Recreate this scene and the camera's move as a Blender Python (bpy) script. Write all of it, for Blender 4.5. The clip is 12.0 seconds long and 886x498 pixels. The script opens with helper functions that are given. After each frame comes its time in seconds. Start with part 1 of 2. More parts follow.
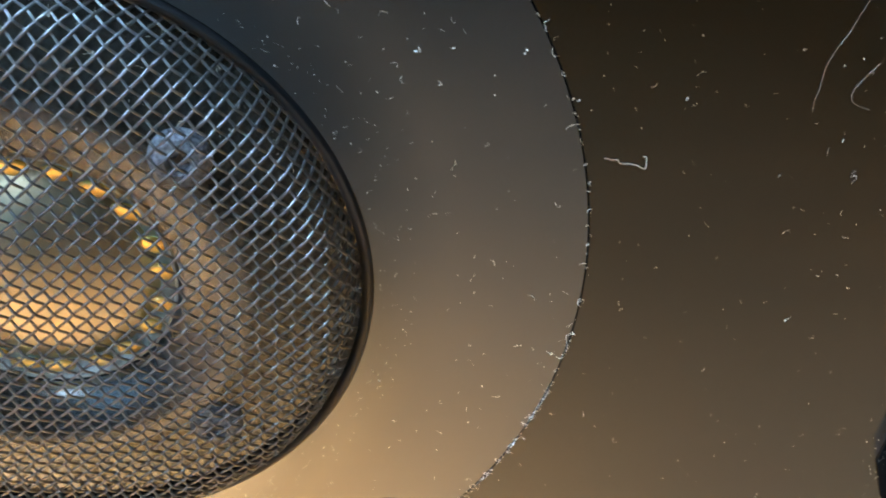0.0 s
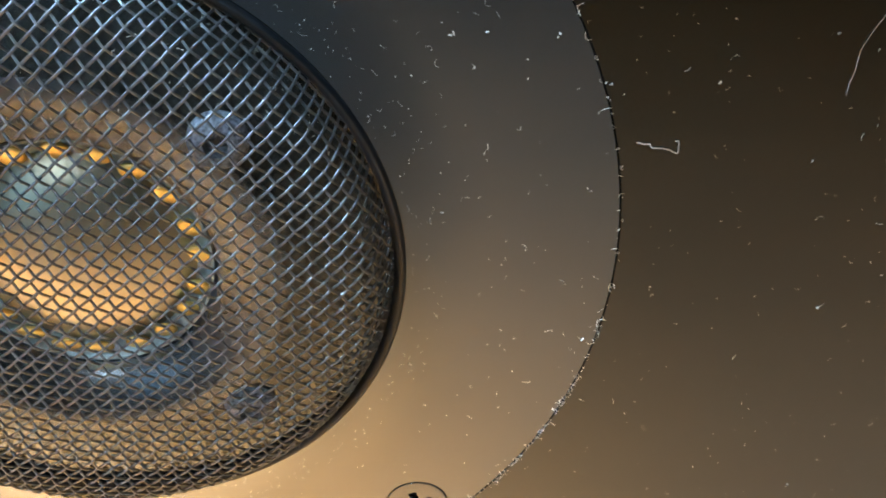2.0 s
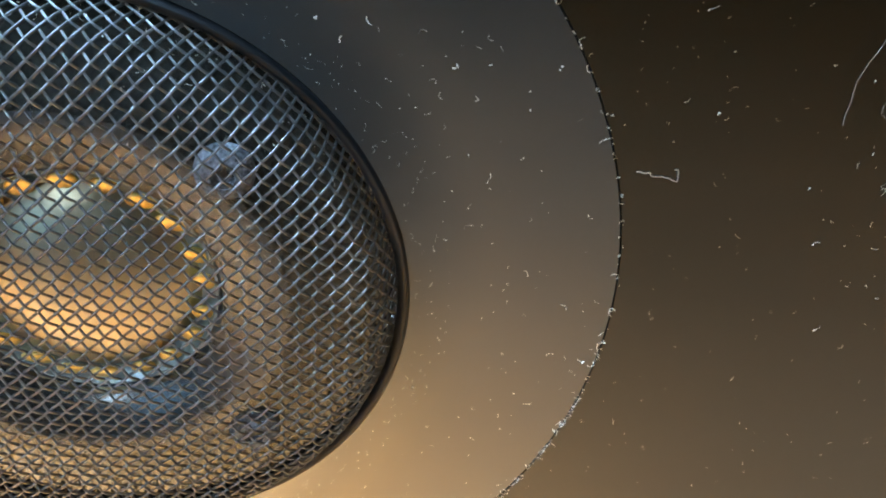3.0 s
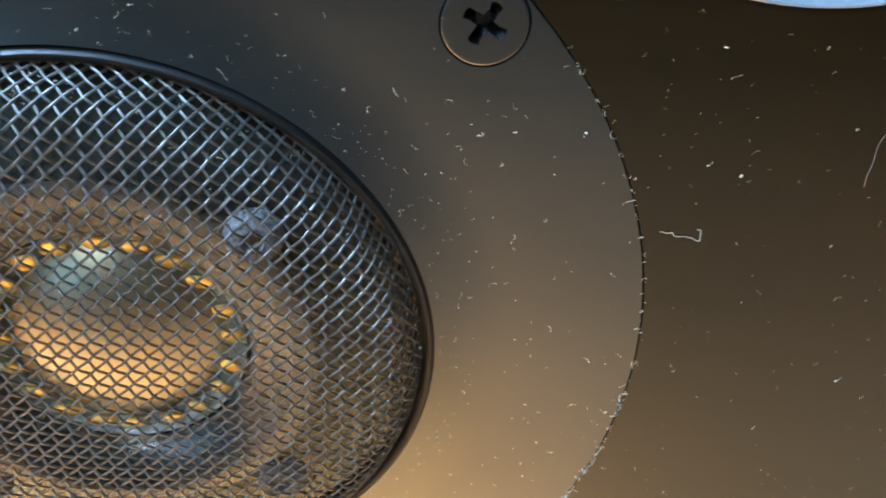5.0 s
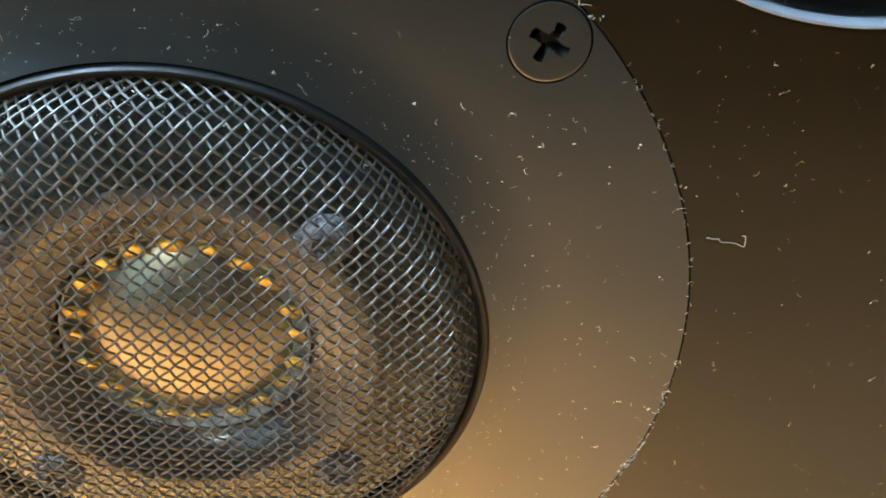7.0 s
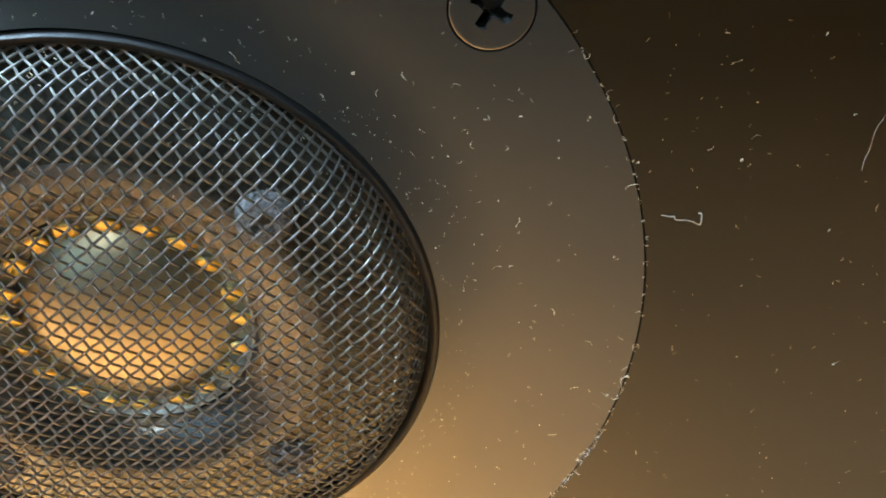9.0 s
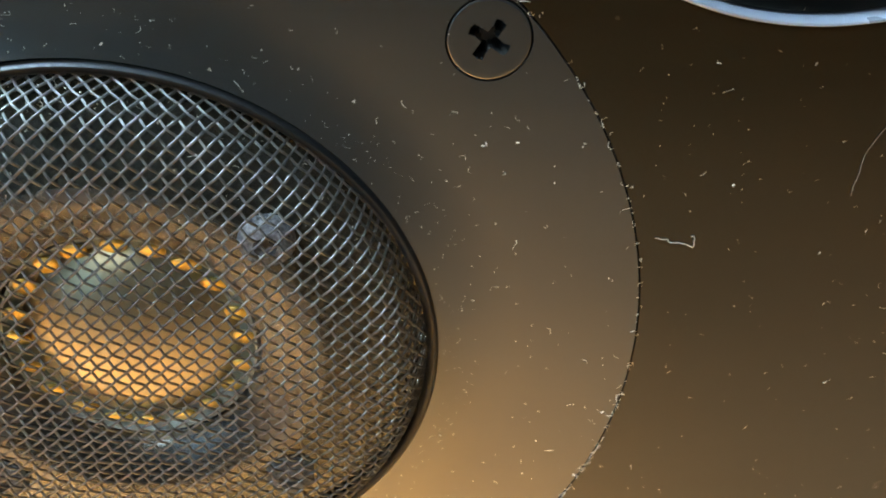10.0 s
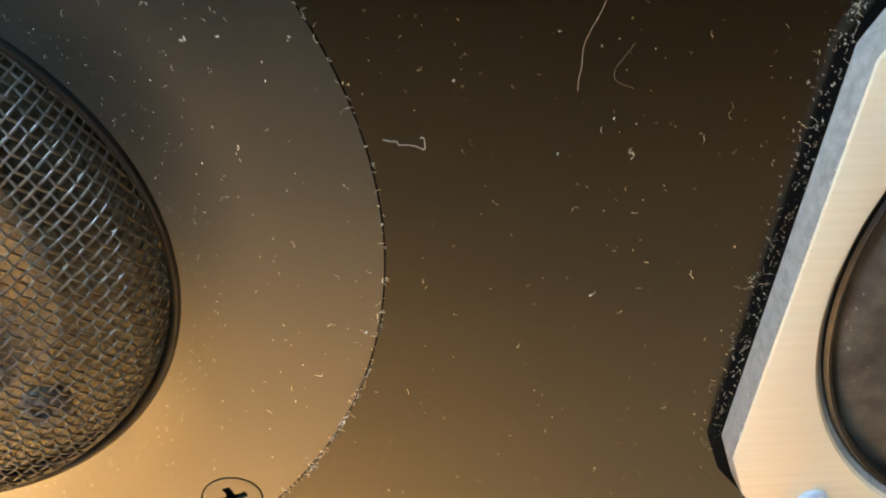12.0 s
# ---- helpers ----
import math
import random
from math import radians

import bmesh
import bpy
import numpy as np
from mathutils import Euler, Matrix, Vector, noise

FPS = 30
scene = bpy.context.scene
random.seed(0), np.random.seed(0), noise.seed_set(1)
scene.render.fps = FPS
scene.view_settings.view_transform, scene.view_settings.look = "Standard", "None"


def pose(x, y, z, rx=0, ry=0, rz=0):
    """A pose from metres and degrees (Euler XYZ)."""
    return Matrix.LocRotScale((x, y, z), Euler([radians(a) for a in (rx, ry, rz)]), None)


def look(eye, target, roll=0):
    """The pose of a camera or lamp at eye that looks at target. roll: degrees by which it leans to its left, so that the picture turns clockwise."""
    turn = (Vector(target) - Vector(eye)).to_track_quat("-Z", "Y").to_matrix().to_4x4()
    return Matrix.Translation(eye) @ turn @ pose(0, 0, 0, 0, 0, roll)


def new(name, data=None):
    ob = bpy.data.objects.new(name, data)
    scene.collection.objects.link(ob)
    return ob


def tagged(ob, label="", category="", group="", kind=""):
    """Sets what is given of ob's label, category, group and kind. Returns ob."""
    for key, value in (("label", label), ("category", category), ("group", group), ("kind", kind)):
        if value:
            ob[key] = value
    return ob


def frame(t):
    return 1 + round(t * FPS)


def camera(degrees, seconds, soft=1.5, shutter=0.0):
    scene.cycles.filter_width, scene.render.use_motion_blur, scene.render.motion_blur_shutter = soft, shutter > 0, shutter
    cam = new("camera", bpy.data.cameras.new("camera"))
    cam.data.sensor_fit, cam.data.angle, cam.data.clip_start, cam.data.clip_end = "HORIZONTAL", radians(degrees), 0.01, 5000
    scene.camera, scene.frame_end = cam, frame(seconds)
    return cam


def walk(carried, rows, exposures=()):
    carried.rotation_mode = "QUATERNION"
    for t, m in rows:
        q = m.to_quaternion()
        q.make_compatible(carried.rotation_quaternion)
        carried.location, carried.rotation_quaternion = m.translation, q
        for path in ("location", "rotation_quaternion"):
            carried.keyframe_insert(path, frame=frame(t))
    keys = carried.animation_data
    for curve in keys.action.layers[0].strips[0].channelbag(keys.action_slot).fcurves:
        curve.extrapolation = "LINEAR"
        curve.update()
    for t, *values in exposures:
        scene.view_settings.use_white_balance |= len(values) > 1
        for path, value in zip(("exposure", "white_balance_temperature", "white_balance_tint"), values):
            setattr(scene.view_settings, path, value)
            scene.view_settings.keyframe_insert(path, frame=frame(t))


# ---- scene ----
cam = camera(53.03, 12.0, soft=1.9, shutter=0.2)
# seconds, x, y, z, and the turns about x, y, z
ROWS = [
    (0.0, 0.03103, -0.06883, 0.05051, 55.881, -2.260, -4.248),
    (0.5, 0.02576, -0.07020, 0.05433, 55.954, -2.225, -3.307),
    (1.0, 0.02516, -0.07011, 0.05075, 55.639, -2.111, -2.903),
    (1.5, 0.02565, -0.07045, 0.05047, 55.668, -1.932, -2.668),
    (2.0, 0.03043, -0.07032, 0.04968, 55.830, -1.560, -2.668),
    (2.5, 0.02999, -0.07013, 0.05063, 55.958, -1.616, -2.802),
    (3.0, 0.02931, -0.06984, 0.05216, 55.997, -1.726, -3.198),
    (3.2, 0.02970, -0.07049, 0.05536, 55.997, -1.620, -2.950),
    (4.8, 0.03182, -0.06813, 0.05540, 56.196, -0.980, -2.659),
    (5.0, 0.02818, -0.06768, 0.05735, 55.987, -1.125, -2.600),
    (5.5, 0.02398, -0.06848, 0.05759, 55.725, -1.210, -2.362),
    (6.0, 0.02108, -0.07057, 0.05914, 55.826, -1.305, -2.198),
    (6.5, 0.02247, -0.07269, 0.06052, 56.452, -1.231, -2.103),
    (7.0, 0.02294, -0.07095, 0.06030, 55.860, -1.098, -2.126),
    (7.2, 0.02369, -0.07046, 0.06035, 55.879, -1.227, -2.408),
    (8.8, 0.02667, -0.06992, 0.05792, 55.897, -1.377, -2.423),
    (9.0, 0.02719, -0.06987, 0.05678, 56.060, -1.300, -2.760),
    (9.5, 0.02874, -0.07101, 0.05865, 56.491, -1.381, -2.752),
    (10.0, 0.02748, -0.07052, 0.05936, 56.244, -1.366, -2.521),
    (10.5, 0.03126, -0.07103, 0.05667, 55.836, -1.111, -2.755),
    (11.0, 0.03846, -0.07135, 0.05361, 56.017, -0.787, -2.901),
    (11.5, 0.04667, -0.07328, 0.05101, 56.348, -0.869, -3.752),
    (11.8, 0.05082, -0.07299, 0.05452, 55.593, -0.656, -3.929),
    (12.0, 0.05095, -0.07456, 0.05102, 56.207, -1.080, -4.605),
]
walk(cam, [(t, pose(x, y, z, rx, ry, rz)) for t, x, y, z, rx, ry, rz in ROWS],
     exposures=[(0.0, 0.17, 7500, 13), (3.0, 0.17, 7700, 13), (5.0, 0.24, 7900, 12), (6.0, 0.17, 9500, 13), (7.0, 0.14, 10500, 14), (9.0, 0.12, 10700, 14), (12.0, 0.06, 10500, 14)])

# ---- world and light ----
world = bpy.data.worlds.new("world")
scene.world = world
world.use_nodes = True
world.node_tree.nodes["Background"].inputs["Color"].default_value = (0.5, 0.6, 0.8, 1)
world.node_tree.nodes["Background"].inputs["Strength"].default_value = 0.05


def area_lamp(name, at, target, sx, sy, watts, colour, spread=180):
    data = bpy.data.lights.new(name, "AREA")
    data.spread = radians(spread)
    data.shape, data.size, data.size_y, data.energy, data.color = "RECTANGLE", sx, sy, watts, colour
    ob = new(name, data)
    ob.matrix_world = look(at, target)
    return ob


# cool daylight from two windows across the room
area_lamp("window_light", (-1.80, -2.33, 0.55), (0.0, 0.0, 0.55), 1.0, 1.2, 12.8, (0.19, 0.52, 1.0))
area_lamp("south_window_light", (-1.1, -2.5, 1.55), (0.0, 0.0, 0.0), 0.50, 0.45, 1.2, (0.42, 0.68, 1.0), 40)
# unseen cool fill, added from high on the left and from the ceiling
area_lamp("high_fill_light", (-1.3, -0.62, 1.95), (-0.26, 0.05, 0.16), 0.8, 0.6, 15.0, (0.27, 0.56, 1.0), 28)
area_lamp("ceiling_fill_light", (-0.3, -0.80, 2.15), (-0.3, -0.7999, 0.0), 1.8, 0.8, 0.15, (0.66, 0.84, 1.0), 120)
# unseen warm fill, added to shine down on the floor before the speaker
area_lamp("floor_fill_light", (-0.29, -0.11, -0.04), (-0.29, -0.1099, -0.20), 0.66, 0.05, 11.2, (1.0, 0.735, 0.32))
area_lamp("side_fill_light", (0.42, -0.21, 0.02), (0.42, -0.2099, -0.20), 0.25, 0.22, 0.95, (1.0, 0.68, 0.28))


# ---- materials ----
class Nodes:
    def __init__(self, name):
        self.mat = bpy.data.materials.new(name)
        self.mat.use_nodes = True
        self.tree = self.mat.node_tree
        self.bsdf = self.tree.nodes["Principled BSDF"]
        self.coord = self.tree.nodes.new("ShaderNodeTexCoord").outputs["Object"]

    def put(self, key, value):
        if hasattr(value, "is_linked"):
            self.tree.links.new(value, self.bsdf.inputs[key])
        else:
            self.bsdf.inputs[key].default_value = (*value, 1) if isinstance(value, tuple) and len(value) == 3 else value

    def noise(self, scale, stretch=(1, 1, 1), detail=4, rough=0.6, seed=0.0):
        m = self.tree.nodes.new("ShaderNodeMapping")
        m.inputs["Scale"].default_value = stretch
        m.inputs["Location"].default_value = (seed, seed * 0.7, seed * 1.3)
        n = self.tree.nodes.new("ShaderNodeTexNoise")
        n.inputs["Scale"].default_value, n.inputs["Detail"].default_value, n.inputs["Roughness"].default_value = scale, detail, rough
        self.tree.links.new(self.coord, m.inputs["Vector"])
        self.tree.links.new(m.outputs[0], n.inputs["Vector"])
        return n.outputs["Fac"]

    def ramp(self, fac, stops):
        r = self.tree.nodes.new("ShaderNodeValToRGB")
        for i, (at, c) in enumerate(stops):
            e = r.color_ramp.elements[i] if i < 2 else r.color_ramp.elements.new(at)
            e.position, e.color = at, (*c, 1) if isinstance(c, tuple) else (c, c, c, 1)
        self.tree.links.new(fac, r.inputs["Fac"])
        return r.outputs["Color"]

    def bump(self, fac, strength, distance):
        b = self.tree.nodes.new("ShaderNodeBump")
        b.inputs["Strength"].default_value, b.inputs["Distance"].default_value = strength, distance
        self.tree.links.new(fac, b.inputs["Height"])
        if self.bsdf.inputs["Normal"].is_linked:
            self.tree.links.new(self.bsdf.inputs["Normal"].links[0].from_socket, b.inputs["Normal"])
        self.tree.links.new(b.outputs[0], self.bsdf.inputs["Normal"])


def plain(name, colour, rough, metal=0.0, grain=0.0, scale=900, spread=0.25, stretch=(1, 1, 1), ior=1.5):
    """A surface of one colour with fine variation in tone, gloss and relief."""
    n = Nodes(name)
    lo, hi = tuple(c * (1 - spread) for c in colour), tuple(min(1, c * (1 + spread)) for c in colour)
    n.put("Base Color", n.ramp(n.noise(scale, stretch), [(0.3, lo), (0.7, hi)]))
    n.put("Roughness", n.ramp(n.noise(scale * 0.13, seed=3.1), [(0.3, max(0.02, rough - 0.05)), (0.7, min(1, rough + 0.05))]))
    n.put("Metallic", metal)
    n.put("IOR", ior)
    if grain:
        n.bump(n.noise(scale * 1.7, stretch, seed=7.7), grain, 0.0002)
    return n.mat


BAFFLE = plain("black_satin_vinyl", (0.0095, 0.0050, 0.0020), 0.17, grain=0.03, scale=420, stretch=(0.06, 1, 3), ior=1.56)
PLATE = plain("dark_anodised_aluminium", (0.114, 0.112, 0.107), 0.20, metal=0.9, grain=0.02, scale=420, spread=0.03, stretch=(0.05, 1, 3))
RUBBER = plain("black_rubber", (0.003, 0.003, 0.003), 0.5, grain=0.1, ior=1.35)
INNER = plain("black_lacquered_funnel", (0.140, 0.138, 0.135), 0.26, metal=0.85, grain=0.05, scale=600, spread=0.1)
FELT = plain("matt_black_inner_plate", (0.064, 0.060, 0.050), 0.16, metal=0.7, grain=0.02, scale=800, spread=0.2)
RINGMETAL = plain("dull_grey_green_ring", (0.25, 0.28, 0.265), 0.55, metal=0.8, spread=0.2)
WIRE = plain("dark_steel_wire", (0.090, 0.085, 0.077), 0.45, metal=0.85, spread=0.35, scale=1500)
DOME = plain("grey_metal_dome", (0.50, 0.41, 0.275), 0.33, metal=1.0, grain=0.04, scale=700, spread=0.08)
# warm reflections on the ring's ridges, put into a gold colour
GLINTGOLD = plain("warm_glint_gold", (1.0, 0.64, 0.22), 0.42, metal=1.0, spread=0.15)
SCREW = plain("blackened_screw_steel", (0.105, 0.103, 0.098), 0.21, metal=0.9, grain=0.02, scale=420, spread=0.05)
DULLSCREW = plain("dusty_grey_screw", (0.17, 0.175, 0.185), 0.7, metal=0.2, grain=0.9, scale=2200, spread=0.85)
RECESS = plain("screw_recess_black", (0.01, 0.01, 0.01), 0.35)
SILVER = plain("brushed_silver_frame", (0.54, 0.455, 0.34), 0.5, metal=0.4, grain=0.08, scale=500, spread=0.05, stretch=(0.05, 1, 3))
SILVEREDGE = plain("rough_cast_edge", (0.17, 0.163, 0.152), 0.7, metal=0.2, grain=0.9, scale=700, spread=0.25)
CHROME = plain("polished_ring", (0.27, 0.30, 0.34), 0.3, metal=0.45, spread=0.05)
CONE = plain("dusty_brown_cone", (0.030, 0.024, 0.0175), 0.7, grain=0.6, scale=260, spread=0.9)
GASKET = plain("glossy_black_gasket", (0.004, 0.004, 0.004), 0.38, spread=0.2)
# dark band beside the woofer frame, a reflection put into colour
SHADEBLACK = plain("matt_shade_black", (0.0015, 0.0014, 0.0013), 0.95, ior=1.15)
GLOSSCONE = plain("dark_glossy_cone", (0.02, 0.02, 0.022), 0.25, grain=0.1, scale=500, spread=0.4)
_n = Nodes("varied_dust")
_g = _n.tree.nodes.new("ShaderNodeNewGeometry")
_n.put("Base Color", _n.ramp(_g.outputs["Random Per Island"], [(0.0, (0.16, 0.14, 0.11)), (1.0, (0.66, 0.58, 0.47))]))
_n.put("Roughness", 0.9)
_n.bump(_n.noise(4000), 0.4, 0.0001)
DUST = _n.mat
FIBRE = plain("pale_fibre", (0.22, 0.18, 0.14), 0.8, spread=0.2)
WALLPAINT = plain("cream_wall_paint", (0.62, 0.58, 0.52), 0.8, grain=0.2, scale=60, spread=0.05)
FLOORWOOD = plain("warm_oak_boards", (0.335, 0.25, 0.16), 0.5, grain=0.2, scale=18, spread=0.25, stretch=(0.2, 2, 1))


# ---- building helpers ----
def mesh_object(name, bm, material, parent=None, label=""):
    data = bpy.data.meshes.new(name)
    bm.normal_update()
    bm.to_mesh(data)
    bm.free()
    data.materials.append(material)
    ob = new(name, data)
    ob.parent = parent
    if label:
        ob["label"] = label
    return ob


def part(name, bm, material, parent, label=""):
    return mesh_object(name, bm, material, parent, label)


def smooth(bm, limit=35):
    for f in bm.faces:
        f.smooth = True
    for e in bm.edges:
        if len(e.link_faces) == 2 and e.calc_face_angle(0) > radians(limit):
            e.smooth = False
    return bm


def lathe(profile, n=96, closed=False, x=0.0, z=0.0, limit=35):
    """Turns (radius, height) pairs round an axis that points out of the panel (towards -y)."""
    bm = bmesh.new()
    rings = []
    for r, h in profile:
        if r < 1e-7:
            rings.append([bm.verts.new((x, -h, z))])
        else:
            rings.append([bm.verts.new((x + r * math.cos(2 * math.pi * i / n), -h, z + r * math.sin(2 * math.pi * i / n))) for i in range(n)])
    pairs = list(zip(rings, rings[1:])) + ([(rings[-1], rings[0])] if closed else [])
    for a, b in pairs:
        for i in range(n):
            j = (i + 1) % n
            if len(a) == 1 and len(b) == 1:
                continue
            if len(a) == 1:
                bm.faces.new((a[0], b[j], b[i]))
            elif len(b) == 1:
                bm.faces.new((a[i], a[j], b[0]))
            else:
                bm.faces.new((a[i], a[j], b[j], b[i]))
    bmesh.ops.recalc_face_normals(bm, faces=bm.faces)
    return smooth(bm, limit)


def block(x0, x1, y0, y1, z0, z1, bevel=0.0):
    bm = bmesh.new()
    bmesh.ops.create_cube(bm, size=1)
    for v in bm.verts:
        v.co = (x0 + (v.co.x + 0.5) * (x1 - x0), y0 + (v.co.y + 0.5) * (y1 - y0), z0 + (v.co.z + 0.5) * (z1 - z0))
    if bevel:
        bmesh.ops.bevel(bm, geom=bm.edges[:], offset=bevel, segments=3, affect="EDGES", profile=0.5)
    return bm


def prism(points, h0, h1, bevel=0.0):
    """A plate with the outline of (x, z) points, from height h0 to h1 out of the panel."""
    bm = bmesh.new()
    low = [bm.verts.new((x, -h0, z)) for x, z in points]
    high = [bm.verts.new((x, -h1, z)) for x, z in points]
    n = len(points)
    bm.faces.new(low)
    top = bm.faces.new(high)
    for i in range(n):
        bm.faces.new((low[i], low[(i + 1) % n], high[(i + 1) % n], high[i]))
    bmesh.ops.recalc_face_normals(bm, faces=bm.faces)
    if bevel:
        bmesh.ops.bevel(bm, geom=list(top.edges), offset=bevel, segments=2, affect="EDGES", profile=0.5)
    return bm


def cut(ob, *cutters):
    """Takes the cutters' shapes out of ob's mesh, for good."""
    holes = []
    for bm in cutters:
        hole = mesh_object("cutter", bm, RECESS)
        mod = ob.modifiers.new("cut", "BOOLEAN")
        mod.object, mod.operation, mod.solver = hole, "DIFFERENCE", "EXACT"
        holes.append(hole)
    bpy.context.view_layer.update()
    data = bpy.data.meshes.new_from_object(ob.evaluated_get(bpy.context.evaluated_depsgraph_get()))
    ob.modifiers.clear()
    old, ob.data = ob.data, data
    bpy.data.meshes.remove(old)
    for hole in holes:
        data = hole.data
        bpy.data.objects.remove(hole)
        bpy.data.meshes.remove(data)
    bm = bmesh.new()
    bm.from_mesh(ob.data)
    smooth(bm, 30)
    bm.to_mesh(ob.data)
    bm.free()
    return ob


def empty(name, x=0.0, y=0.0, z=0.0):
    ob = new(name)
    ob.location = (x, y, z)
    ob.empty_display_size = 0.01
    return ob


def tube(points, radius, sides=6):
    """A thin round strand along the points, with tapered ends."""
    bm = bmesh.new()
    rings = []
    pts = [Vector(p) for p in points]
    for i, p in enumerate(pts):
        d = (pts[min(i + 1, len(pts) - 1)] - pts[max(i - 1, 0)]).normalized()
        a = d.cross(Vector((0, 1, 0)))
        a = (a if a.length > 1e-4 else d.cross(Vector((1, 0, 0)))).normalized()
        b = d.cross(a)
        rr = radius * (0.6 if i in (0, len(pts) - 1) else 1.0)
        rings.append([bm.verts.new(p + rr * (a * math.cos(2 * math.pi * k / sides) + b * math.sin(2 * math.pi * k / sides))) for k in range(sides)])
    for r0, r1 in zip(rings, rings[1:]):
        for k in range(sides):
            bm.faces.new((r0[k], r0[(k + 1) % sides], r1[(k + 1) % sides], r1[k]))
    bm.faces.new(rings[0][::-1])
    bm.faces.new(rings[-1])
    bmesh.ops.recalc_face_normals(bm, faces=bm.faces)
    return smooth(bm, 60)


MM = 0.001

# ---- the place: a plain closed room, with the speaker standing on its floor ----
FLOOR_Z, X0, X1, Y0, Y1, TOP = -0.20, -2.2, 2.4, -3.2, 0.6, 2.2
tagged(mesh_object("floor", block(X0, X1, Y0, Y1, FLOOR_Z - 0.05, FLOOR_Z), FLOORWOOD), "warm oak floor in front of the speaker", "floor", kind="structure")
tagged(mesh_object("ceiling", block(X0, X1, Y0, Y1, TOP, TOP + 0.05), WALLPAINT), "plain cream ceiling", "ceiling", kind="structure")
tagged(mesh_object("wall_north", block(X0, X1, Y1, Y1 + 0.1, FLOOR_Z, TOP), WALLPAINT), "plain cream wall", "wall", kind="structure")
tagged(mesh_object("wall_south", block(X0, X1, Y0 - 0.1, Y0, FLOOR_Z, TOP), WALLPAINT), "plain cream wall", "wall", kind="structure")
tagged(mesh_object("wall_west", block(X0 - 0.1, X0, Y0, Y1, FLOOR_Z, TOP), WALLPAINT), "plain cream wall", "wall", kind="structure")
tagged(mesh_object("wall_east", block(X1, X1 + 0.1, Y0, Y1, FLOOR_Z, TOP), WALLPAINT), "plain cream wall", "wall", kind="structure")

# ---- the speaker cabinet ----
CAB = (-0.085, 0.225, -0.200, 0.145)                      # its sides in x and z
WOOFER = (0.1375, -0.0040)
MID = (0.0625, 0.0680)
MID_R = 0.0337
cabinet = tagged(empty("speaker_cabinet", 0.07, 0.12, FLOOR_Z), "black satin speaker cabinet with dusty brushed front", "speaker")


def child(name, bm, material, parent, label=""):
    """A part, built in world coordinates and hung under its thing."""
    ob = part(name, bm, material, parent, label)
    top = parent
    shift = Vector((0, 0, 0))
    while top is not None:
        shift += Vector(top.location)
        top = top.parent
    for v in ob.data.vertices:
        v.co -= shift
    return ob


baffle = mesh_object("baffle", block(CAB[0], CAB[1], 0.0, 0.018, CAB[2], CAB[3], 0.0015), BAFFLE)
cut(baffle, lathe([(0, -0.03), (0.05209, -0.03), (0.05209, 0.01), (0, 0.01)], 256),
    lathe([(0, -0.03), (MID_R, -0.03), (MID_R, 0.01), (0, 0.01)], 192, x=MID[0], z=MID[1]),
    lathe([(0, -0.03), (0.0385, -0.03), (0.0385, 0.01), (0, 0.01)], 128, x=WOOFER[0], z=WOOFER[1]))
for v in baffle.data.vertices:
    v.co -= cabinet.location
baffle.parent = cabinet
child("back_box", block(CAB[0], CAB[1], 0.060, 0.24, CAB[2], CAB[3], 0.002), BAFFLE, cabinet)
for name, box in (("side_panel", (CAB[0], CAB[0] + 0.01, CAB[2] + 0.01, CAB[3] - 0.01)), ("side_panel", (CAB[1] - 0.01, CAB[1], CAB[2] + 0.01, CAB[3] - 0.01)),
                  ("top_panel", (CAB[0], CAB[1], CAB[3] - 0.01, CAB[3])), ("bottom_panel", (CAB[0], CAB[1], CAB[2], CAB[2] + 0.01))):
    child(name, block(box[0], box[1], 0.018, 0.060, box[2], box[3]), BAFFLE, cabinet)


# ---- screws ----
def cross_recess(arm, width, depth, turn, x, z, h):
    """The cross-shaped hole of a screw head, with arms that narrow as they go down."""
    pts = []
    for k in range(4):
        a = turn + k * math.pi / 2
        u, v = (math.cos(a), math.sin(a)), (-math.sin(a), math.cos(a))
        for s, w in ((arm * 0.97, -width * 0.62), (arm * 1.04, 0.0), (arm * 0.97, width * 0.62), (arm * 0.62, width * 0.46), (width * 0.60, width * 0.60)):
            pts.append((u[0] * s + v[0] * w, u[1] * s + v[1] * w))
    bm = bmesh.new()
    top = [bm.verts.new((x + p, -(h + 0.001), z + q)) for p, q in pts]
    low = [bm.verts.new((x + p * 0.55, -(h - depth), z + q * 0.55)) for p, q in pts]
    n = len(pts)
    bm.faces.new(top)
    bm.faces.new(low)
    for i in range(n):
        bm.faces.new((top[i], top[(i + 1) % n], low[(i + 1) % n], low[i]))
    bmesh.ops.recalc_face_normals(bm, faces=bm.faces)
    return bm


def flat_screw(x, z, r, turn, h, material, label, group):
    """A countersunk cross-head screw, flush with the plate."""
    s = tagged(empty("screw", x, 0.004, z), label, "screw", group)
    head = mesh_object("head", lathe([(0, h), (r - 0.00030, h), (r - 0.00018, h), (r - 0.00006, h - 0.00005), (r, h - 0.00018), (r * 0.62, h - 0.0022), (r * 0.5, h - 0.004), (0, h - 0.004)], 72, x=x, z=z), material)
    cut(head, cross_recess(0.00215, 0.00098, 0.0023, turn, x, z, h))
    for v in head.data.vertices:
        v.co -= s.location
    head.parent = s
    child("recess_floor", lathe([(0, h - 0.00165), (0.0007, h - 0.0017), (0.0008, h - 0.0021), (0, h - 0.0022)], 12, x=x, z=z), RECESS, s)
    return s


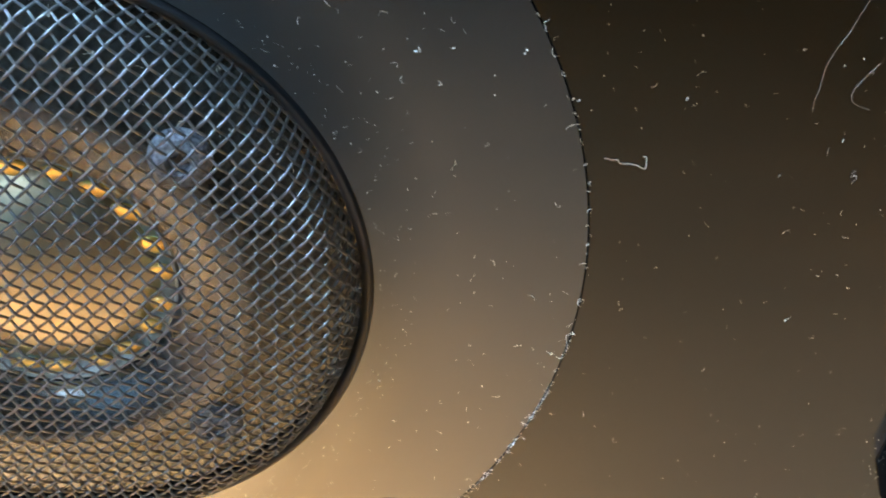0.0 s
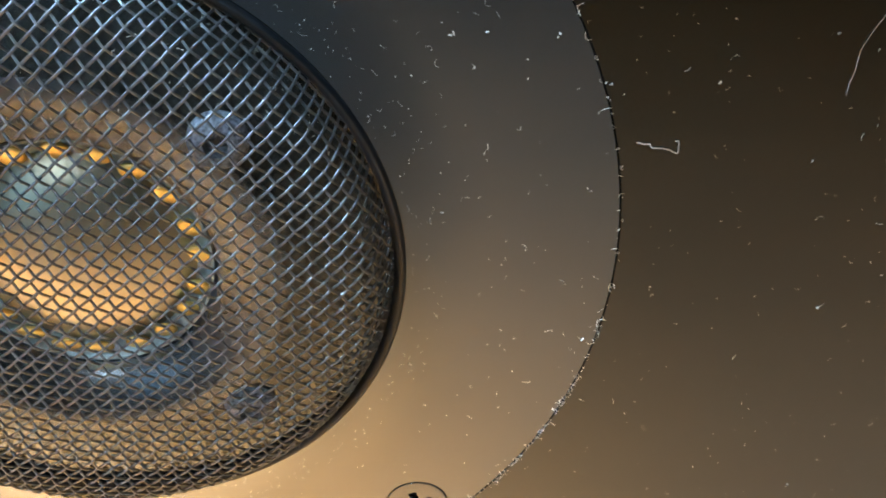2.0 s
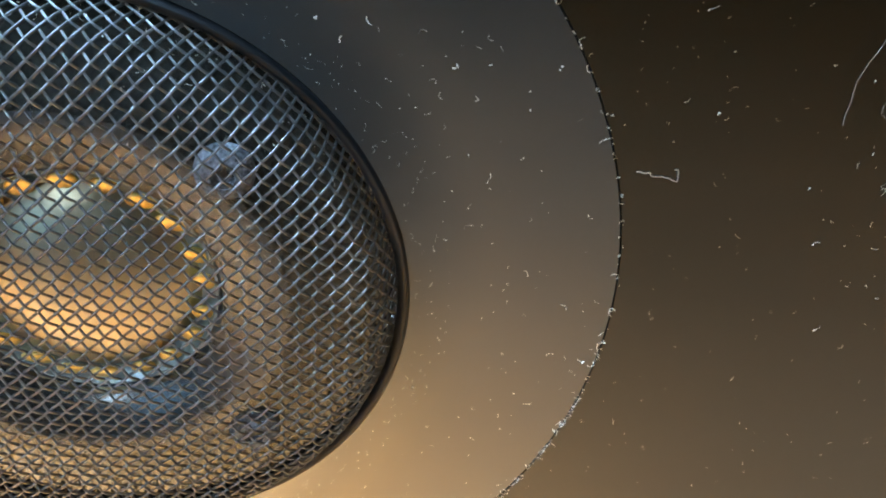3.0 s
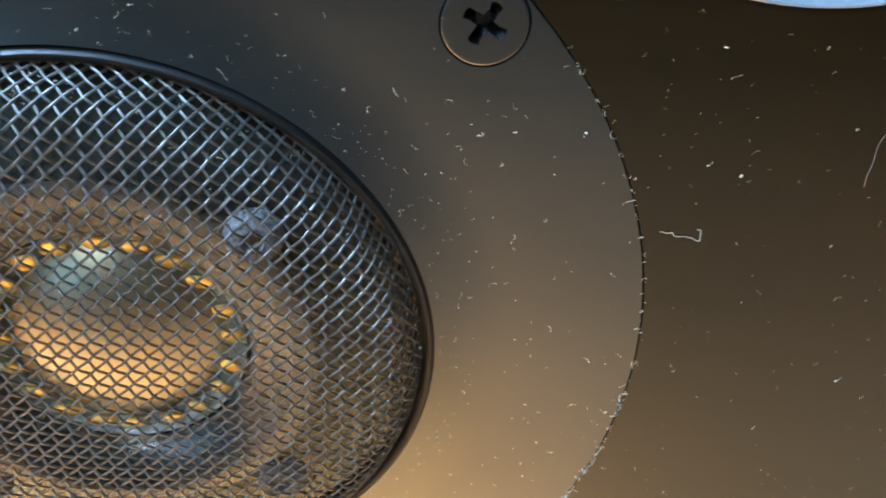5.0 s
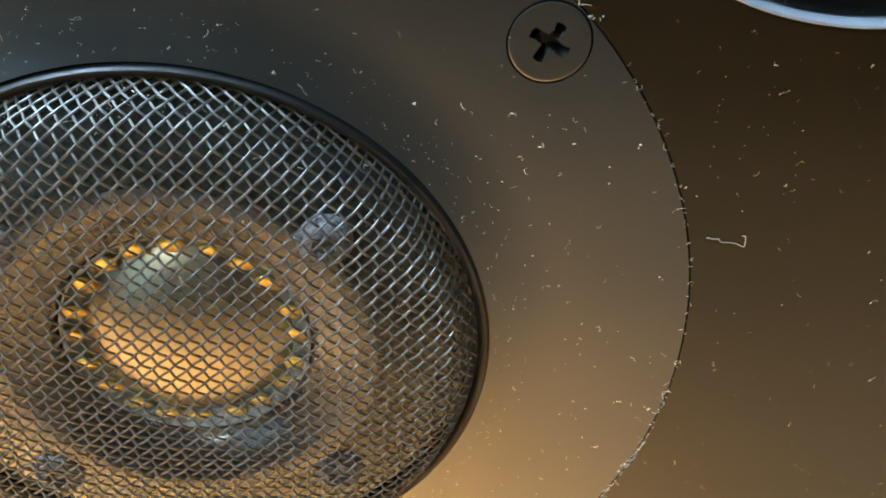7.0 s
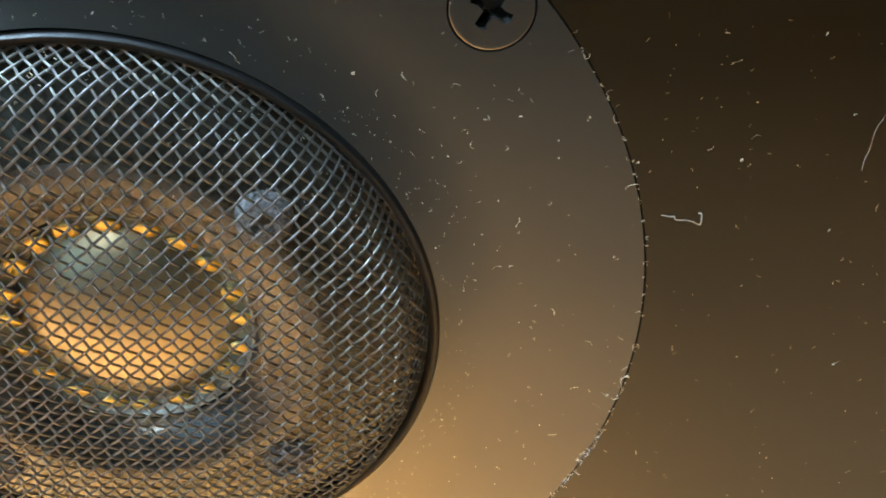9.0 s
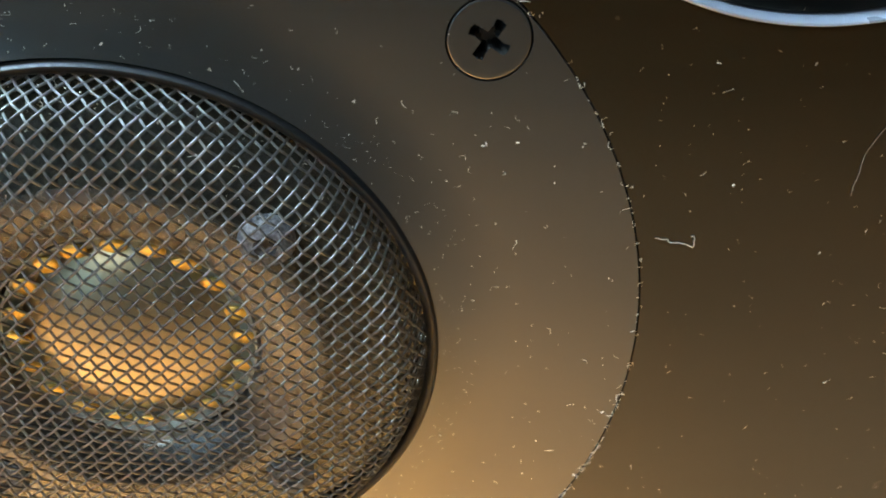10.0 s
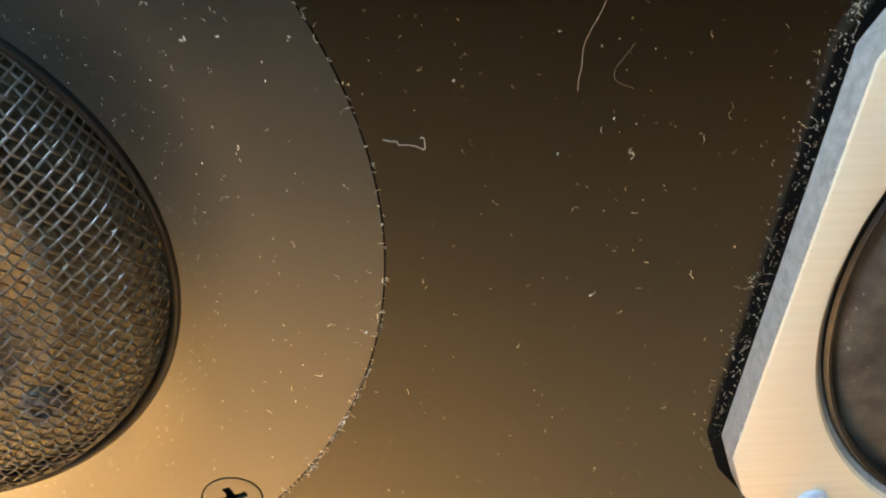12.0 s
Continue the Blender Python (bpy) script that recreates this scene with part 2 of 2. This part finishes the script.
# ---- the tweeter ----
def collar(r):
    """How far the plate swells towards the grille, at r millimetres from its middle."""
    return 0.00085 * max(0.0, (39.0 - r) / 8.0) ** 2.0 if r > 31 else 0.0


tweeter = tagged(empty("tweeter", 0.0, 0.012, 0.0), "round grey metal tweeter with domed wire mesh grille, dusty", "tweeter")
SCREWS = [(35.06, 33.0, 59), (32.9, -34.6, 20), (-34.4, 33.6, 65), (-33.6, -34.2, 10)]
faceplate = mesh_object("faceplate", lathe([
    (0.05197, -0.006), (0.05197, -0.00010), (0.05190, 0.0), (0.0410, 0.0), *[(r * MM, collar(r)) for r in (39.5, 38.5, 37.5, 36.5, 35.5, 34.5, 33.5, 32.5, 31.5)], (0.0310, 0.0001), (0.0300, -0.00025), (0.0280, 0.00008), (0.0260, 0.00046), (0.0240, 0.0009), (0.0220, 0.00136), (0.0200, 0.00180), (0.0182, 0.0019), (0.0177, 0.0018), (0.0142, 0.0003), (0.0134, -0.0004), (0.0130, -0.0014), (0.0128, -0.0026), (0.0128, -0.0042), (0.0128, -0.006)], 256, closed=True, limit=25), PLATE)
cut(faceplate, *[lathe([(0, -0.0064), (0.0022, -0.0064), (0.0024, -0.0026), (0.00368, -0.0003), (0.00376, 0.001), (0, 0.001)], 72, x=x * MM, z=z * MM) for x, z, _ in SCREWS])
for v in faceplate.data.vertices:
    v.co -= tweeter.location
faceplate.parent = tweeter
faceplate.data.materials.append(INNER)
faceplate.data.materials.append(FELT)
for f in faceplate.data.polygons:
    f.material_index = 0 if math.hypot(f.center.x, f.center.z) > 0.0305 else 2 if math.hypot(f.center.x, f.center.z) > 0.0195 else 1
faceplate["label"] = "dark grey brushed metal plate with pale dust"
for x, z, turn in SCREWS:
    flat_screw(x * MM, z * MM, 0.00356, radians(turn), 0.00002, SCREW, "black countersunk cross-head screw in the tweeter plate", "tweeter plate screws")

# the dome and its ring, glints shaped as beads, three millimetres deep in a shallow funnel
dome_profile = [(0.0110 * math.sin(a), -0.0025 + 0.0031 * (math.cos(a) - math.cos(1.0)) / (1 - math.cos(1.0))) for a in [1.0 * (1 - k / 20) for k in range(21)]]
dome_profile = [(r / math.sin(1.0), h) for r, h in dome_profile]
dome_profile[-1] = (0, dome_profile[-1][1])
child("dome", lathe(dome_profile, 96), DOME, tweeter, "smooth grey metal dome with warm sheen")


child("surround", lathe([(0.01285, -0.0036), (0.01285, -0.0013), (0.0126, -0.0013), (0.0122, -0.0018), (0.0117, -0.0022), (0.0112, -0.0023), (0.0110, -0.0025), (0.0109, -0.0030), (0.0109, -0.0036)], 120, closed=True), RINGMETAL, tweeter, "dull grey ring with warm glints shaped as gold beads")


def glint_bead(a):
    """One warm glint as a flat oval bead, lying aslant on the ring and tipped to face downwards."""
    bm = bmesh.new()
    bmesh.ops.create_uvsphere(bm, u_segments=14, v_segments=8, radius=1.0)
    slant = 0.30 + random.uniform(-0.1, 0.1)
    size = random.uniform(0.85, 1.12)
    for v in bm.verts:
        t, r, h = v.co.x * 0.00155 * size, v.co.y * 0.00115, v.co.z * 0.00085
        t, r = t * math.cos(slant) + r * math.sin(slant), r * math.cos(slant) - t * math.sin(slant)
        r += 0.0115
        turn = a + t / 0.0115
        z = r * math.sin(turn)
        v.co = (r * math.cos(turn), 0.0018 - 0.6 * h - 0.5 * (z - 0.0115 * math.sin(a)), z)
    bmesh.ops.recalc_face_normals(bm, faces=bm.faces)
    return smooth(bm, 60)


random.seed(41)
for k in range(20):
    child("glint", glint_bead(radians(90 + 18 * k) + random.uniform(-0.03, 0.03)), GLINTGOLD, tweeter)
child("seat", lathe([(0.0098, -0.0036), (0.0130, -0.0036), (0.0130, -0.0050), (0.0098, -0.0050)], 96, closed=True), RUBBER, tweeter)
for x, z, turn in ((15.3, 14.2, 30), (-15.6, 14.0, 75), (15.2, -16.8, 12), (-15.8, -16.6, 50)):
    x, z = x * MM, z * MM
    boss = child("inner_screw", lathe([(0.0027, 0.0008), (0.0027, 0.0017), (0.0024, 0.0022), (0.0017, 0.0026), (0.0011, 0.0027), (0.0009, 0.0019), (0, 0.0018)], 40, x=x, z=z), DULLSCREW, tweeter, "dusty grey pan-head screw")
    child("recess", prism([(x + 0.0009 * math.cos(k * math.pi / 4 + radians(turn)) * (1 if k % 2 else 0.4), z + 0.0009 * math.sin(k * math.pi / 4 + radians(turn)) * (1 if k % 2 else 0.4)) for k in range(8)], 0.0018, 0.0021), RECESS, boss)

# the grille: a rubber ring and a domed cloth of woven wires
GRILLE_R = 0.0301
PITCH, WIRE_R, MESH_TURN = 0.001115, 0.000134, radians(-3)
WALL_H, DOME_H = 0.0044, 0.0026


def grille_height(x, z):
    q = min(1.0, math.hypot(x, z) / GRILLE_R)
    return WALL_H * (1 - q ** 24) + DOME_H * (1 - q * q)


# the flat cloth is drawn over the former: distance along the curve against distance from the axis
radii = [GRILLE_R * i / 600 for i in range(601)]
lengths = [0.0]
for r0, r1 in zip(radii, radii[1:]):
    lengths.append(lengths[-1] + math.hypot(r1 - r0, grille_height(r1, 0) - grille_height(r0, 0)))
CLOTH_R = lengths[-1]


grille = tagged(empty("tweeter_grille", 0.0, 0.0, 0.0), "domed dark woven wire mesh grille in a black rubber ring", "speaker grille")
child("rim", lathe([(0.0313, 0.0), (0.0313, 0.0007), (0.0312, 0.0010), (0.0310, 0.00115), (0.0308, 0.00115), (0.0306, 0.00105), (0.0304, 0.0009), (0.0302, 0.0006), (0.0300, -0.0001)], 192, closed=True), RUBBER, grille, "black rubber ring")


def woven_wire(k, along, phase):
    """One wire of the mesh, pushed in and out at every crossing, and following the dome down to the ring."""
    off = k * PITCH
    half = math.sqrt(max(0.0, CLOTH_R ** 2 - off ** 2))
    c, w = math.cos(math.pi / 4 + MESH_TURN), math.sin(math.pi / 4 + MESH_TURN)
    n = max(6, int(2 * half / PITCH * 6))
    pts = []
    for i in range(n + 1):
        s = -half + 2 * half * i / n
        u, v = (s * c - off * w, s * w + off * c) if along else (s * w + off * c, off * w - s * c)
        flat = math.hypot(u, v)
        r = float(np.interp(flat, lengths, radii))
        x, z = (u * r / flat, v * r / flat) if flat > 1e-9 else (0.0, 0.0)
        lift = WIRE_R * (0.55 if along else 1.35) * math.cos(math.pi * (s / PITCH + phase))
        h = grille_height(x, z) + lift * (1 - (r / GRILLE_R) ** 30)
        wob = 0.00005 * noise.noise(Vector((u * 300, v * 300, k)))
        pts.append((x + wob, -max(0.0003, h), z - wob))
    return tube(pts, WIRE_R, 6)


count = int(CLOTH_R / PITCH)
for along in (True, False):
    for k in range(-count, count + 1):
        if abs(k * PITCH) < CLOTH_R * 0.99:
            child("wire", woven_wire(k, along, k + (0 if along else 1)), WIRE, grille)

grille.location = (0.00022, 0.0, -0.00010)              # pressed in a little off centre

# ---- the midrange driver above ----
mid = tagged(empty("midrange_driver", MID[0], 0.012, MID[1]), "dark glossy midrange driver with thin polished silver ring", "speaker driver")
child("trim_ring", lathe([(MID_R - 0.0001, -0.003), (MID_R - 0.0001, 0.00015), (MID_R - 0.0002, 0.0002), (MID_R - 0.00035, 0.00015), (MID_R - 0.0005, -0.0003), (MID_R - 0.0008, -0.003)], 192, closed=True, x=MID[0], z=MID[1]), CHROME, mid, "thin polished silver ring")
child("surround", lathe([(MID_R - 0.0008, -0.0012), (MID_R - 0.0022, -0.0016), (MID_R - 0.0036, 0.0000), (MID_R - 0.0060, 0.0008), (MID_R - 0.0084, 0.0), (MID_R - 0.0098, -0.0016)], 128, x=MID[0], z=MID[1]), RUBBER, mid, "dark rubber half-roll")
child("cone", lathe([(MID_R - 0.0096, -0.0016), (0.012, -0.008), (0.009, -0.009), (0.006, -0.0065), (0, -0.005)], 128, x=MID[0], z=MID[1]), GLOSSCONE, mid, "dusty dark cone")

# ---- the woofer in its silver frame ----
woofer = tagged(empty("woofer", WOOFER[0], 0.0, WOOFER[1]), "woofer with brushed silver cut-corner frame and dusty brown cone", "speaker driver")
LEAN = radians(-3.2)
outline = [(-43.6, 23.9), (-43.6, -26.0), (-40.8, -32.2), (-36.0, -37.5), (-25.0, -44.0), (25.0, -44.0), (36.0, -37.5), (41.0, -31.0), (43.5, -25.0), (43.5, 25.0), (41.0, 31.0), (36.0, 37.5), (25.0, 44.0), (-25.0, 44.0), (-36.0, 37.5), (-41.0, 29.6)]
turned = [(WOOFER[0] + MM * (x * math.cos(LEAN) - z * math.sin(LEAN)), WOOFER[1] + MM * (x * math.sin(LEAN) + z * math.cos(LEAN))) for x, z in outline]
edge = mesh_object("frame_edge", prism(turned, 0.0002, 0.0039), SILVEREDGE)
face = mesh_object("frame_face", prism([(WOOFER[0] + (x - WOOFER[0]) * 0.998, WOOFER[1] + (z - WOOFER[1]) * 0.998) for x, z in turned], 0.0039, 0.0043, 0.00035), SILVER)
for ob in (edge, face):
    cut(ob, lathe([(0, -0.01), (0.0386, -0.01), (0.0386, 0.0032), (0.0398, 0.0044), (0.0398, 0.02), (0, 0.02)], 160, x=WOOFER[0], z=WOOFER[1]))
    for v in ob.data.vertices:
        v.co -= woofer.location
    ob.parent = woofer
edge["label"], face["label"] = "rough grey cast edge", "brushed silver front face"
child("gasket", lathe([(0.0385, -0.004), (0.0385, 0.0036), (0.0381, 0.0040), (0.0376, 0.0036), (0.0373, 0.0014), (0.0373, -0.004)], 128, closed=True, x=WOOFER[0], z=WOOFER[1]), GASKET, woofer, "glossy black gasket")
child("surround", lathe([(0.0374, 0.0014), (0.0368, 0.0019), (0.0362, 0.0025), (0.0354, 0.0029), (0.0344, 0.0033), (0.0336, 0.0034), (0.0326, 0.0036), (0.0314, 0.0035), (0.0305, 0.0032), (0.0295, 0.0029), (0.0280, 0.0022), (0.0262, 0.0010), (0.0255, 0.0004)], 128, x=WOOFER[0], z=WOOFER[1]), CONE, woofer, "dusty brown half-roll")
child("cone", lathe([(0.0257, 0.0006), (0.015, -0.007), (0.011, -0.008), (0.007, -0.0045), (0, -0.003)], 96, x=WOOFER[0], z=WOOFER[1]), CONE, woofer, "dark dusty cone")
# added black sheet, standing in for the frame's dark reflection on the front
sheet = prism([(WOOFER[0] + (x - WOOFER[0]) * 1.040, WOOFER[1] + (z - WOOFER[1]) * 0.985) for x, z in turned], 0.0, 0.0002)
sheet_ob = mesh_object("shade_sheet", sheet, SHADEBLACK)
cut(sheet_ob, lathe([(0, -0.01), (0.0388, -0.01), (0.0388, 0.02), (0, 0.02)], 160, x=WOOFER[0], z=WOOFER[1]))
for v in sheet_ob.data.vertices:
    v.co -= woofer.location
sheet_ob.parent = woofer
sheet_ob["label"] = "thin matt black sheet giving the dark band beside the frame"
frame_screw = tagged(empty("frame_screw", 0.1042, -0.0043, -0.0357), "small bright screw in the silver woofer frame", "screw")
child("head", lathe([(0.0022, 0.0043), (0.0022, 0.0048), (0.0016, 0.0054), (0.0008, 0.0057), (0, 0.0057)], 36, x=0.1042, z=-0.0357), CHROME, frame_screw)

# ---- dust and fibres ----
def strand(points, radius, h):
    """A lint strand that runs smoothly through (x, z) points in millimetres, with small kinks."""
    out = []
    n = len(points)
    for i in range(n - 1):
        p0, p1, p2, p3 = (Vector(points[min(max(i + k, 0), n - 1)]) for k in (-1, 0, 1, 2))
        for k in range(6):
            t = k / 6
            q = 0.5 * (2 * p1 + (p2 - p0) * t + (2 * p0 - 5 * p1 + 4 * p2 - p3) * t * t + (3 * p1 - p0 - 3 * p2 + p3) * t ** 3)
            out.append(q + Vector((random.gauss(0, 0.02), random.gauss(0, 0.02))))
    out.append(Vector(points[-1]))
    return tube([(q.x * MM, -h - 0.00004 * random.random(), q.y * MM) for q in out], radius, 5)


fibre = tagged(mesh_object("hair_fibre", strand(((52.0, 13.4), (52.8, 13.25), (53.3, 13.2), (53.6, 12.85), (54.9, 12.75), (55.9, 12.35), (55.95, 12.9), (55.85, 13.5), (55.5, 13.55)), 0.000055, 0.00010), FIBRE), "pale hooked fibre lying on the black front", "fibre", "fibres on the front")
tagged(mesh_object("hair_fibre", strand(((72.4, 29.0), (71.8, 27.2), (71.3, 25.4), (70.6, 23.9), (70.05, 22.1), (70.1, 20.3), (69.9, 19.2), (70.0, 18.0)), 0.000022, 0.00010), FIBRE), "long thin pale fibre lying on the black front", "fibre", "fibres on the front")
tagged(mesh_object("hair_fibre", strand(((74.8, 22.6), (73.9, 21.2), (73.2, 20.0), (73.4, 19.0), (74.6, 18.4), (75.2, 18.2)), 0.000014, 0.00010), FIBRE), "thin curled fibre lying on the black front", "fibre", "fibres on the front")


def flake(bm, x, z, long, wide, turn, h=0.0):
    """A crumb of dust: a low, lumpy, slanting chip."""
    n = 6
    c, s = math.cos(turn), math.sin(turn)
    base, crest = [], []
    for k in range(n):
        a = 2 * math.pi * k / n
        u, v = long * math.cos(a) * random.uniform(0.6, 1.2), wide * math.sin(a) * random.uniform(0.6, 1.2)
        base.append(bm.verts.new((x + u * c - v * s, -(h + 0.00001), z + u * s + v * c)))
        crest.append(bm.verts.new((x + 0.6 * (u * c - v * s), -(h + wide * random.uniform(0.5, 1.1)), z + 0.6 * (u * s + v * c))))
    for k in range(n):
        bm.faces.new((base[k], base[(k + 1) % n], crest[(k + 1) % n], crest[k]))
    bm.faces.new(crest)


def crumb(bm, x, z, size, h=None):
    if h is None:
        r = math.hypot(x, z)
        h = collar(r) if 31.6 < r < 41 else 0.0
    if random.random() < 0.55:                              # a short curl of lint
        a, bend, step = random.uniform(0, 2 * math.pi), random.uniform(-0.9, 0.9), size * random.uniform(0.8, 1.6)
        for _ in range(random.choice((3, 4, 5))):
            flake(bm, x * MM, z * MM, step * 0.72 * MM, size * random.uniform(0.12, 0.24) * MM, a, h)
            x, z, a = x + step * math.cos(a), z + step * math.sin(a), a + bend + random.uniform(-0.5, 0.5)
        return
    for _ in range(random.choice((1, 1, 2, 3))):            # a crumb, or a few that cling together
        flake(bm, x * MM, z * MM, size * random.uniform(0.4, 1.3) * MM, size * random.uniform(0.2, 0.5) * MM, random.uniform(0, math.pi), h)
        x, z = x + random.gauss(0, size * 0.8), z + random.gauss(0, size * 0.8)


# the larger crumbs, by their places in millimetres
for name, label, spots in (
        ("plate_dust", "pale dust crumbs on the grey tweeter plate", ((33.9, 21.0), (33.5, 21.9), (35.0, 23.2), (38.1, 23.5), (37.0, 20.6), (34.9, 14.9), (36.6, 15.0), (38.7, 13.0), (43.7, 10.0), (48.2, 8.6), (43.0, 1.7), (46.7, -1.9), (50.5, -1.8), (49.7, -9.6), (45.8, -8.5), (41.6, -19.2), (38.8, -20.8), (44.8, -15.4), (31.9, -12.4), (30.9, 10.2), (28.1, 26.9), (32.0, 26.2), (23.7, 27.5), (25.6, 25.5), (37.2, 7.6), (1.4, 34.2), (6.5, 33.5), (9.0, 32.2), (8.0, 34.5), (3.5, 32.6), (-0.8, 32.6), (11.9, 30.5), (14.5, 28.6), (44.0, 23.1), (39.3, 35.3))),
        ("front_dust", "pale dust crumbs on the black speaker front", ((73.9, -5.5), (54.2, -18.1), (66.4, -12.4), (71.3, -23.4), (55.3, 20.2), (59.6, 21.6), (58.5, 19.2), (67.9, 23.7), (81.9, 23.0), (76.7, 21.9), (73.8, 15.2), (72.7, 14.3), (76.0, 10.8), (68.7, 11.4), (70.8, 5.2), (74.0, 5.0), (77.5, 4.6), (77.7, 0.1), (79.2, -1.5), (84.4, -2.9), (55.9, -2.8), (84.9, 16.4), (85.1, 14.9), (86.3, 11.6), (82.9, 12.4), (90.4, 10.3), (88.6, 23.8), (91.2, -13.8), (91.6, 2.8), (92.3, 14.1), (84.8, -22.5), (77.4, -32.5), (50.6, 27.3), (54.7, 31.1), (56.5, 28.7), (64.4, 29.0), (63.3, 31.1)))):
    bm = bmesh.new()
    for x, z in spots:
        crumb(bm, x, z, random.uniform(0.14, 0.22))
    if name == "plate_dust":
        crumb(bm, 32.0, -12.5, 0.26)
        for _ in range(900):                                # scattered, thicker beside the grille
            a = random.uniform(0, 2 * math.pi)
            r = random.choice((random.uniform(32, 51.5), random.uniform(31.9, 36)))
            crumb(bm, r * math.cos(a), r * math.sin(a), random.uniform(0.05, 0.13))
    else:
        crumb(bm, 73.8, -5.6, 0.30)
        for _ in range(340):
            x, z = random.uniform(45, 94), random.uniform(-40, 45)
            if math.hypot(x, z) > 53:
                crumb(bm, x, z, random.uniform(0.04, 0.11))
        for _ in range(420):                                # swept up against the silver frame
            z = random.uniform(-30, 30)
            x = 93.8 + 0.056 * z - abs(random.gauss(0, 1.6))
            crumb(bm, x, z, random.uniform(0.05, 0.14), 0.00021 if x > 91.9 + 0.056 * z else 0.0)
    tagged(mesh_object(name, bm, DUST), label, "dust", kind="stuff")
bm = bmesh.new()
for _ in range(200):                                        # lint caught in the seam round the plate
    a = radians(random.choice((random.gauss(-32, 16), random.uniform(-70, 60))))
    crumb(bm, 52.05 * math.cos(a) + random.gauss(0, 0.12), 52.05 * math.sin(a) + random.gauss(0, 0.12), random.uniform(0.08, 0.22))
tagged(mesh_object("seam_lint", bm, DUST), "pale lint caught in the seam round the plate", "dust", kind="stuff")
bm = bmesh.new()
for _ in range(150):                                        # crumbs along the silver frame's upper and lower edge
    z = random.uniform(-29, 20)
    x, h = random.choice(((93.95, 0.0040), (94.15, 0.0043), (94.0, 0.0041)))
    crumb(bm, x + 0.056 * z + random.gauss(0, 0.12), z, random.uniform(0.05, 0.13), h)
tagged(mesh_object("frame_dust", bm, DUST), "pale dust crumbs along the silver frame's edge", "dust", kind="stuff")
bm = bmesh.new()
for _ in range(420):                                        # dust on the woofer's half-roll
    a, r = random.uniform(0, 2 * math.pi), random.choice((random.gauss(33.5, 0.6), random.gauss(35.2, 0.5), random.uniform(27, 36.5)))
    crumb(bm, WOOFER[0] / MM + r * math.cos(a), WOOFER[1] / MM + r * math.sin(a), random.uniform(0.05, 0.15), float(np.interp(r, (25.5, 28.0, 29.5, 31.4, 33.6, 35.4, 36.8, 37.4), (0.0004, 0.0022, 0.0029, 0.0035, 0.0034, 0.0029, 0.0019, 0.0014))))
tagged(mesh_object("woofer_dust", bm, DUST), "pale dust crumbs on the woofer surround", "dust", kind="stuff")
bm = bmesh.new()
for _ in range(160):                                        # dust on the midrange half-roll
    a, r = random.uniform(0, 2 * math.pi), random.uniform(24.5, 32)
    crumb(bm, MID[0] / MM + r * math.cos(a), MID[1] / MM + r * math.sin(a), random.uniform(0.06, 0.15), 0.0009 - 0.0025 * abs(r - 27.7) / 4.0 if r < 30.2 else -0.0006)
tagged(mesh_object("midrange_dust", bm, DUST), "pale dust crumbs on the midrange surround", "dust", kind="stuff")
bm = bmesh.new()
for _ in range(420):                                        # lint held by the grille's wires, thickest along the upper edge
    a = random.choice((random.uniform(0, 2 * math.pi), radians(random.gauss(105, 35))))
    r = 30.0 * (random.random() ** 0.5 if random.random() < 0.5 else random.uniform(0.93, 0.995))
    x, z = r * math.cos(a), r * math.sin(a)
    crumb(bm, x, z, random.uniform(0.06, 0.15), grille_height(x * MM, z * MM) + WIRE_R)
tagged(mesh_object("grille_lint", bm, DUST), "pale lint and dust caught on the wire mesh", "dust", kind="stuff")
